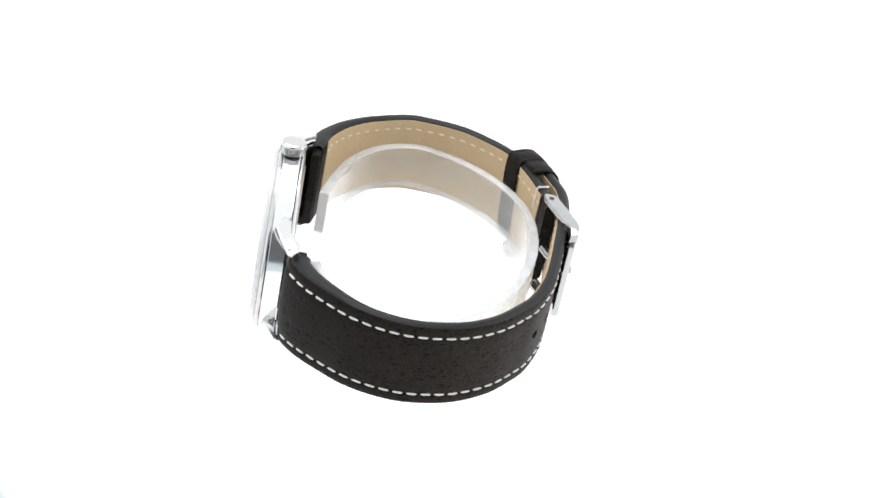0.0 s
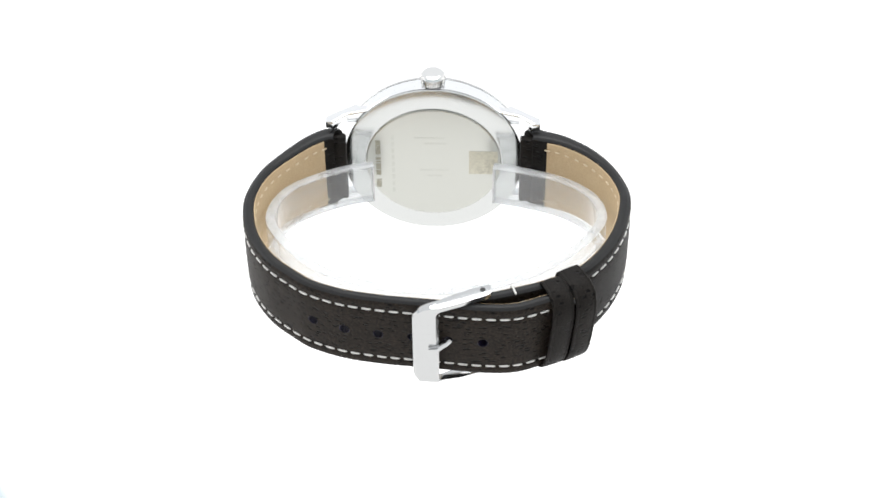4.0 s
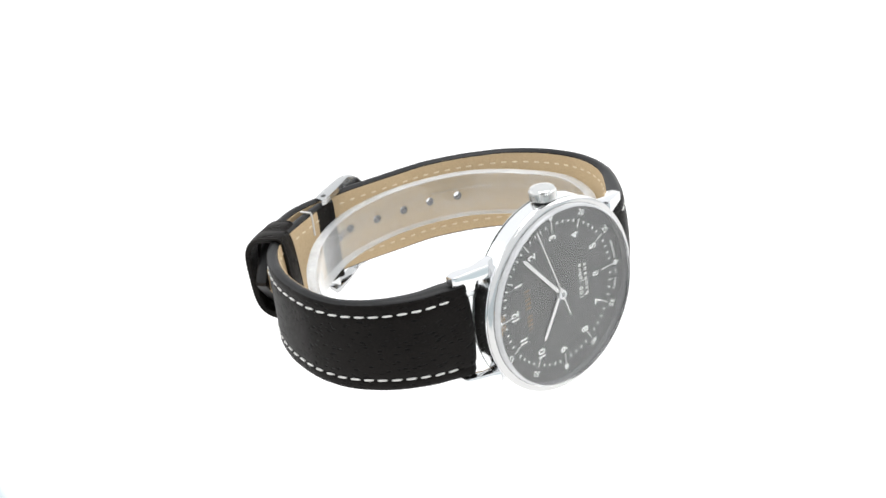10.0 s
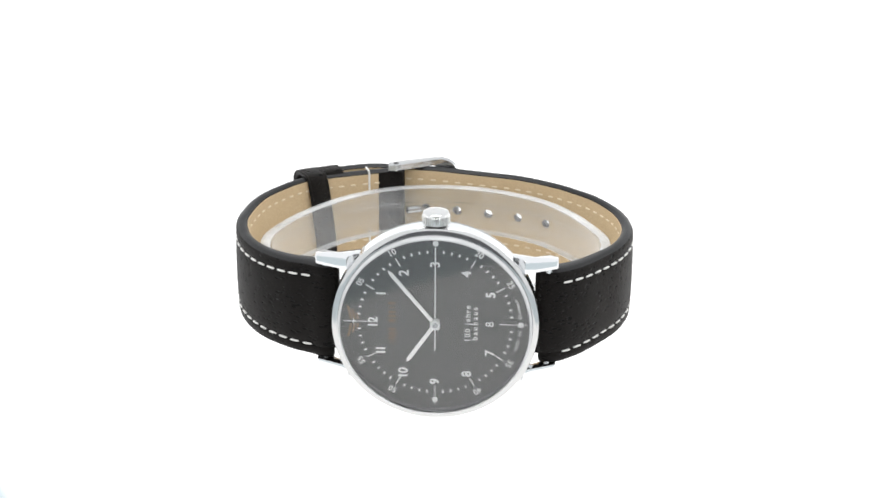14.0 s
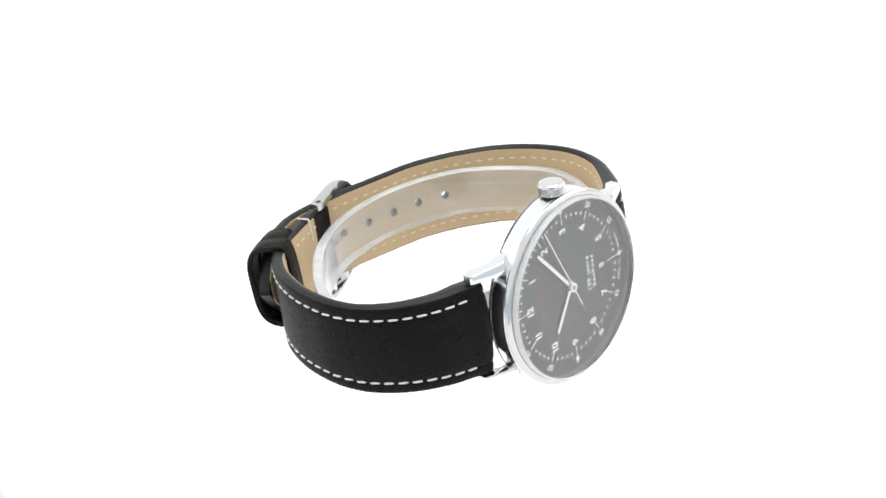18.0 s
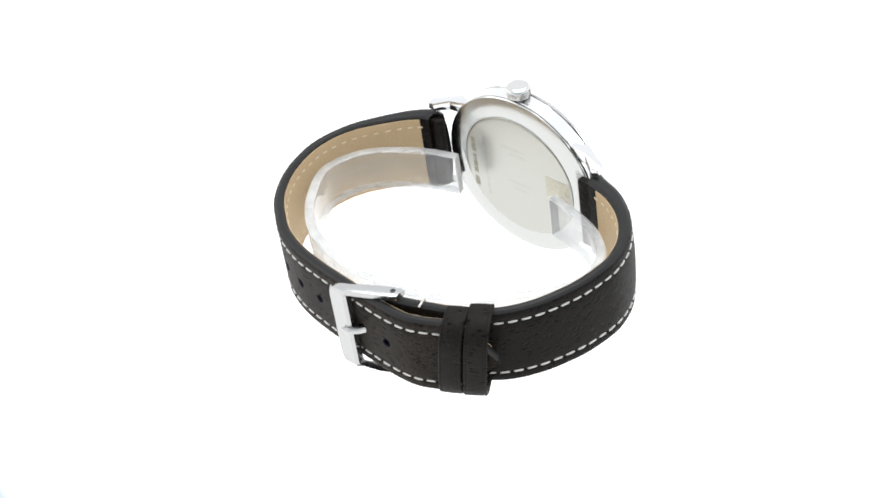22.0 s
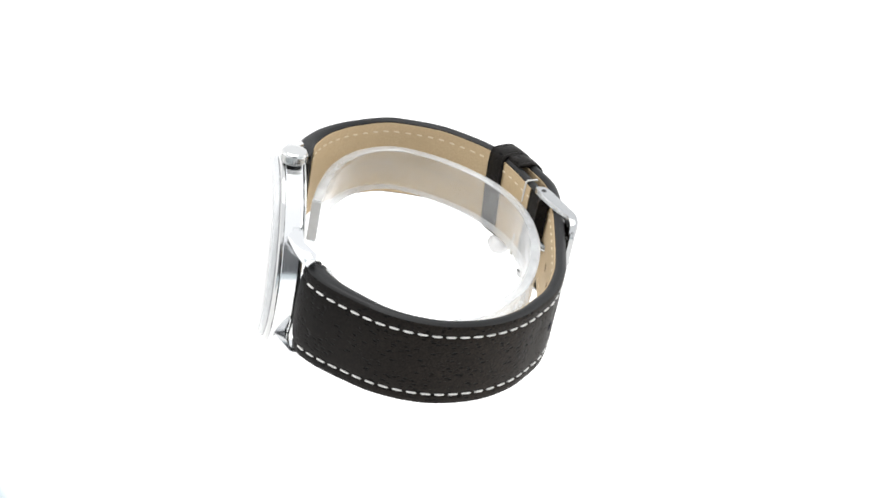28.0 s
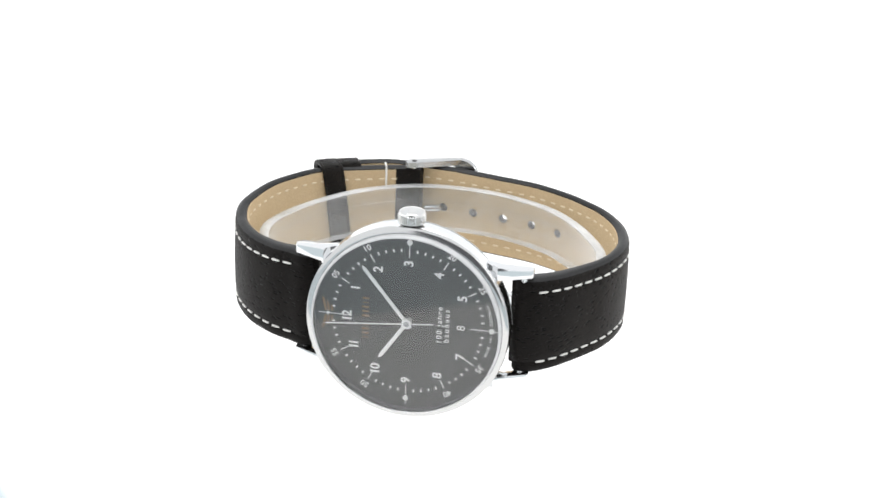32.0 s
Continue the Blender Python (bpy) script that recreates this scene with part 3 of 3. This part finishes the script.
def stitch_mesh(name, length, width, high, mat=THREAD):
    ob = part(name, capsule(length, width, high), mat, None)
    return ob


STITCH = stitch_mesh("stitch", 2.0, 0.42, 0.25)
INNER_STITCH = stitch_mesh("inner_stitch", 1.25, 0.42, 0.16, INNER_THREAD)

HOLES = [64.7 + k * 6.92 for k in range(6)]
long_strap, _ = build_strap("strap_long_half", HOLE_LINE, "black-brown grained leather strap half with punched holes", HOLE_LINE.length, HOLES, True)
short_strap, short_height = build_strap("strap_buckle_half", BUCKLE_LINE, "black-brown grained leather strap half with the buckle", BUCKLE_LINE.length, (), False)
for first in (STITCH, INNER_STITCH):
    bpy.data.objects.remove(first)


def build_keepers():
    """Two leather loops that hold the strap's end."""
    for s_x, s_y, wide, deep, loose in ((-24.9, 52.6, 4.6, 6.2, False), (-29.0, 50.9, 4.7, 6.3, True)):
        s = BUCKLE_LINE.near(s_x, s_y)
        at, way, side = BUCKLE_LINE.basis(s)
        zc, hz = middle(s, BUCKLE_LINE) + 0.2, half(s) + 0.6
        low = -thickness(s) - (1.1 if loose else -0.4)
        outline = []
        for k in range(48):
            a = 2 * math.pi * k / 48
            c, d = math.cos(a), math.sin(a)
            n = (deep if c > 0 else -low) * math.copysign(abs(c) ** (0.72 if c > 0 else 0.3), c)
            outline.append((n, hz * math.copysign(abs(d) ** 0.56, d)))
        section = [(-0.5, 0.8), (-0.46, 0.97), (-0.4, 1.0), (-0.36, 0.93), (-0.32, 1.0), (0.0, 1.03), (0.32, 1.0), (0.36, 0.93), (0.4, 1.0), (0.46, 0.97), (0.5, 0.8), (0.46, 0.3), (0.4, 0.0), (-0.4, 0.0), (-0.46, 0.3)]
        bm = bmesh.new()
        rings = []
        for k, (n, z) in enumerate(outline):
            n0, z0 = outline[k - 1]
            n1, z1 = outline[(k + 1) % 48]
            out = Vector((z1 - z0, n0 - n1)).normalized()
            ring = []
            for w, d in section:
                thick = 1.15 * (d - 1.0)
                q = at + way * (w * wide + 1.1 * (1 - z / hz)) + side * (n + out.x * thick)
                ring.append(bm.verts.new((q.x, q.y, zc + z + out.y * thick)))
            rings.append(ring)
        m = len(section)
        for i in range(48):
            a, b = rings[i], rings[(i + 1) % 48]
            for k in range(m):
                bm.faces.new((a[k], a[(k + 1) % m], b[(k + 1) % m], b[k]))
        part("strap_loop", bm, LOOP_LEATHER, watch, "loose black leather loop round the strap" if loose else "fixed black leather loop beside the buckle")


def buckle_frame(zc, hz):
    """A rounded U of steel: a broad bar across the strap and two arms back to the pin."""
    outer, inner = [], []
    for sz in (-1, 1):
        arm_out = [(x, sz * hz) for x in (-13.0, -12.2, -10.0, -7.5, -5.0, -3.2)]
        arm_in = [(x, sz * (hz - 1.35)) for x in (-13.0, -12.2, -10.0, -7.5, -5.4, -4.2)]
        turn_out = [(2.1 - 4.4 + 4.4 * math.sin(a), sz * (hz - 3.6 + 3.6 * math.cos(a))) for a in (radians(d) for d in (10, 30, 50, 70, 88))]
        turn_in = [(-3.0 - 0.9 + 0.9 * math.sin(a), sz * (hz - 1.35 - 0.9 + 0.9 * math.cos(a))) for a in (radians(d) for d in (8, 25, 45, 65, 82))]
        o, i = arm_out + turn_out, arm_in + turn_in
        outer += o if sz < 0 else o[::-1]
        inner += i if sz < 0 else i[::-1]

    def level(x):
        return float(np.interp(x, [-13, -11.4, -8, -5, -2.6, 0.2, 1.8], [55.9, 56.5, 58.0, 59.4, 60.6, 60.8, 60.3]))

    def thick(x):
        return float(np.interp(x, [-13, -12, -8, -4, -2, 2], [1.1, 1.5, 1.5, 1.3, 0.95, 0.7]))

    bm = bmesh.new()
    rings = []
    for (xo, zo), (xi, zi) in zip(outer, inner):
        ring = []
        for f, g in ((0.0, -0.6), (0.06, -1), (0.94, -1), (1.0, -0.6), (1.0, 0.6), (0.9, 1), (0.1, 1), (0.0, 0.6)):
            x, z = xo + (xi - xo) * f, zo + (zi - zo) * f
            ring.append(bm.verts.new((x, level(x) + g * thick(x), z + zc)))
        rings.append(ring)
    for a, b in zip(rings, rings[1:]):
        for k in range(8):
            bm.faces.new((a[k], a[(k + 1) % 8], b[(k + 1) % 8], b[k]))
    bm.faces.new(rings[0][::-1])
    bm.faces.new(rings[-1])
    return bm


def build_buckle():
    zc = 0.45
    hz = 11.05
    buckle = part("buckle", buckle_frame(zc, hz), BUCKLE_STEEL, watch, "polished steel pin buckle")
    part("buckle_pin", rod((-11.4, 56.2, zc - hz + 0.2), (-11.4, 56.2, zc + hz - 0.2), 0.75), BRUSHED, buckle)
    for sz in (1, -1):
        part("pin_end", rod((-11.4, 56.2, zc + sz * (hz - 0.3)), (-11.4, 56.2, zc + sz * (hz + 0.05)), 0.55, 16), GASKET, buckle)
    spine = [(-9.0, 56.4), (-6.4, 57.5), (-5.2, 58.9), (-4.2, 60.4), (-2.6, 61.7), (-1.0, 61.9)]
    bm = bmesh.new()
    rings = []
    for k, (x, y) in enumerate(spine):
        r = (0.85, 0.85, 0.85, 0.8, 0.72, 0.3)[k]
        a, b = spine[max(0, k - 1)], spine[min(len(spine) - 1, k + 1)]
        way = Vector((b[0] - a[0], b[1] - a[1])).normalized()
        side = Vector((-way.y, way.x))
        rings.append([bm.verts.new((x + side.x * r * math.cos(t), y + side.y * r * math.cos(t), zc + 0.2 + r * math.sin(t))) for t in (i * math.pi / 6 for i in range(12))])
    for a, b in zip(rings, rings[1:]):
        for i in range(12):
            bm.faces.new((a[i], a[(i + 1) % 12], b[(i + 1) % 12], b[i]))
    bm.faces.new(rings[0][::-1])
    bm.faces.new(rings[-1])
    part("tongue", bm, BUCKLE_STEEL, buckle)


build_keepers()
build_buckle()


def build_marks():
    """Unreadable stamps on the lining, and the thread that ties the fold at the buckle."""
    rng = random.Random(7)
    for low, high, z, high_line in ((22.0, 41.6, 1.6, 1.5), (20.6, 34.2, -2.4, 1.3)):
        s = low
        while s < high:
            w = rng.uniform(0.4, 2.0)
            tall = high_line * rng.uniform(0.6, 1.1)
            at, way, side = HOLE_LINE.basis(s + w / 2)
            q = at - side * (thickness(s) + 0.17)
            m = Matrix(((way.x, 0, side.x, q.x), (way.y, 0, side.y, q.y), (0, 1, 0, z), (0, 0, 0, 1)))
            bm = box(-w / 2, w / 2, -tall / 2, tall / 2, -0.05, 0.05)
            bmesh.ops.transform(bm, matrix=m, verts=bm.verts[:])
            part("stamp", bm, INK, long_strap, smooth=False)
            s += w + rng.uniform(0.4, 1.3)
    seam = capsule(2.0, 0.5, 0.28)
    first = part("stitch", seam, THREAD, None)
    for k in range(5):
        u = -0.6 + k * 0.28
        along = 62.0 + 1.2 * (1 - u)
        at, way, side = BUCKLE_LINE.basis(along)
        q = at + side * 0.1
        m = Matrix(((0, way.x, side.x, q.x * MM), (0, way.y, side.y, q.y * MM), (1, 0, 0, short_height(along, u) * MM), (0, 0, 0, 1)))
        repeat("stitch", first, short_strap, m)
    bpy.data.objects.remove(first)
    s = BUCKLE_LINE.near(-17.6, 55.0)
    at, way, side = BUCKLE_LINE.basis(s)
    for u in (0.72, -0.72):
        q = at - side * (thickness(s) + 0.25)
        z = short_height(s, u)
        part("tie_thread", rod((q.x, q.y, z - 2.4), (q.x, q.y, z + 2.5), 0.22, 8), THREAD, short_strap)
        q2 = at + side * 0.1
        top = short_height(s, 1.0 if u > 0 else -1.0) + (0.12 if u > 0 else -0.12)
        a, b = at - side * (thickness(s) + 0.1), q2
        part("tie_thread", rod((a.x, a.y, top), (b.x, b.y, top), 0.22, 8), THREAD, short_strap)


for sign, strap in ((1, long_strap), (-1, short_strap)):
    # the leather is folded round the spring bar
    part("folded_end", box(*sorted((sign * 18.7, sign * 21.5)), 5.6, 7.5, -8.7, 8.7, 0.4), LOOP_LEATHER, strap)
build_marks()

# ---- the clear acrylic ring inside the strap ----
collar = new("display_collar")
tagged(collar, "open ring of clear acrylic inside the watch strap", "display ring")
RING_LINE = Path([(13.2, 8.4), (19.0, 10.3), (25.0, 13.6), (30.6, 18.4), (33.4, 24.5), (33.6, 30.8), (30.4, 37.2), (25.9, 43.2), (19.7, 48.4), (10.2, 52.3), (0.0, 53.8), (-11.0, 52.6), (-21.2, 47.9),
                  (-29.2, 40.8), (-34.5, 33.4), (-36.7, 26.8), (-34.6, 19.4), (-28.4, 13.6), (-20.5, 10.3), (-13.4, 8.4)])
RING_LINE.outward = -1


def ring_height(s, u):
    at = RING_LINE.at(s)
    return -1.8 + 0.1 * (at.y - 8.4) + 5.1 * u


ring_us = [-0.93, -0.5, 0, 0.5, 0.93]
rows = [RING_LINE.length * k / 120 for k in range(121)]
inside = [r for r in rows if 0.3 <= r <= RING_LINE.length - 0.3]
inside = [0.3] + inside + [RING_LINE.length - 0.3]
part("clear_band", band(RING_LINE, inside, {"u": ring_us, "z": ring_height}, lambda s, u: 0.0, lambda s, u: -2.0), ACRYLIC, collar).visible_shadow = False
for tip in ([0.0, 0.28], [RING_LINE.length - 0.28, RING_LINE.length]):
    part("cut_end", band(RING_LINE, tip, {"u": ring_us, "z": ring_height}, lambda s, u: 0.0, lambda s, u: -2.0), CUT, collar)
for sign in (1, -1):
    edge_us = sorted(sign * u for u in (0.935, 0.96, 0.99, 1.0))
    part("rounded_edge", band(RING_LINE, rows, {"u": edge_us, "z": ring_height}, lambda s, u: -0.5 * max(0, (abs(u) - 0.95) / 0.05) ** 2, lambda s, u: -2.0 + 0.5 * max(0, (abs(u) - 0.95) / 0.05) ** 2), FROSTED, collar, "frosted bright acrylic edge").visible_shadow = False
part("moulded_line", band(RING_LINE, rows, {"u": [0.18, 0.21], "z": ring_height}, lambda s, u: 0.05, lambda s, u: 0.012), ACRYLIC, collar)

# ---- the blob of clear putty that props the strap ----
putty = new("putty_prop")
tagged(putty, "small blob of clear putty under the strap", "putty")
bm = bmesh.new()
bmesh.ops.create_icosphere(bm, subdivisions=3, radius=1.0)
for v in bm.verts:
    lump = 1 + 0.12 * noise.noise(v.co * 1.7)
    v.co = Vector((-23.4 + 2.9 * v.co.x * lump, 52.4 + 2.4 * v.co.y * lump, -9.75 + 1.9 * v.co.z * lump))
part("blob", bm, PUTTY, putty)


# ---- the turn of the table ----
SWING = [(0.0, -87.6), (0.5, -98.6), (1.0, -110.5), (1.5, -121.9), (2.0, -133.5), (2.5, -144.9), (3.0, -156.6), (3.5, -167.8), (4.0, -178.9), (4.5, -189.9), (5.5, -212.8),
         (6.5, -235.8), (7.0, -247.4), (7.5, -258.9), (8.0, -270.4), (8.5, -281.6), (9.0, -293.0), (9.5, -303.9), (10.0, -314.0), (10.5, -323.2), (11.0, -331.6), (11.5, -338.9),
         (12.0, -345.3), (12.5, -350.7), (13.0, -355.3), (13.5, -358.5), (14.0, -359.8), (14.5, -357.0), (15.5, -347.9), (16.5, -335.3), (17.0, -327.5), (17.5, -318.7), (18.0, -308.5),
         (18.5, -297.6), (19.0, -286.0), (19.5, -274.8), (20.0, -263.4), (20.5, -251.9), (21.0, -240.1), (21.5, -229.0), (22.0, -217.8), (22.5, -206.6), (23.0, -195.1), (23.5, -183.8),
         (24.0, -172.3), (24.5, -160.9), (25.0, -149.3), (25.5, -137.9), (26.5, -114.5), (27.5, -91.1), (28.0, -80.0), (28.5, -68.7), (29.0, -57.2), (29.5, -46.8), (30.0, -37.2),
         (30.5, -28.8), (31.0, -21.3), (31.5, -14.8), (32.0, -8.9)]
# the second hand's steps: (time, second)
TICKS = [(0.0, 2)] + [(k + 0.95, k + 3) for k in range(13)] + [(14.85 + k, 14 - k) for k in range(5)] + [(20.15 + 1.3 * k, 9 - k) for k in range(7)]
TICKS += [(28.95, 2), (29.95, 1), (30.95, 0), (31.9, -1)]


def on_table(angle):
    turned = pose(0, 0, 0, 0, 0, angle - 3.29)
    return turned @ pose(1.555 * MM, -33.325 * MM, (4.995 + LIFT) * MM, -10.25, 0, 0)


def motions():
    rows = [(t, on_table(a)) for t, a in SWING]
    walk(watch, rows)
    walk(collar, rows)
    walk(putty, rows)
    ticks = [(0.0, TICKS[0][1])]
    for (_, a), (t1, b) in zip(TICKS, TICKS[1:]):
        ticks += [(t1 - 0.07, a), (t1 + 0.03, b)]
    ticks.append((32.0, TICKS[-1][1]))
    walk(SECOND, [(t, pose(0, SUNK * MM, LOW * MM, 0, a * 6, 0)) for t, a in ticks])


motions()
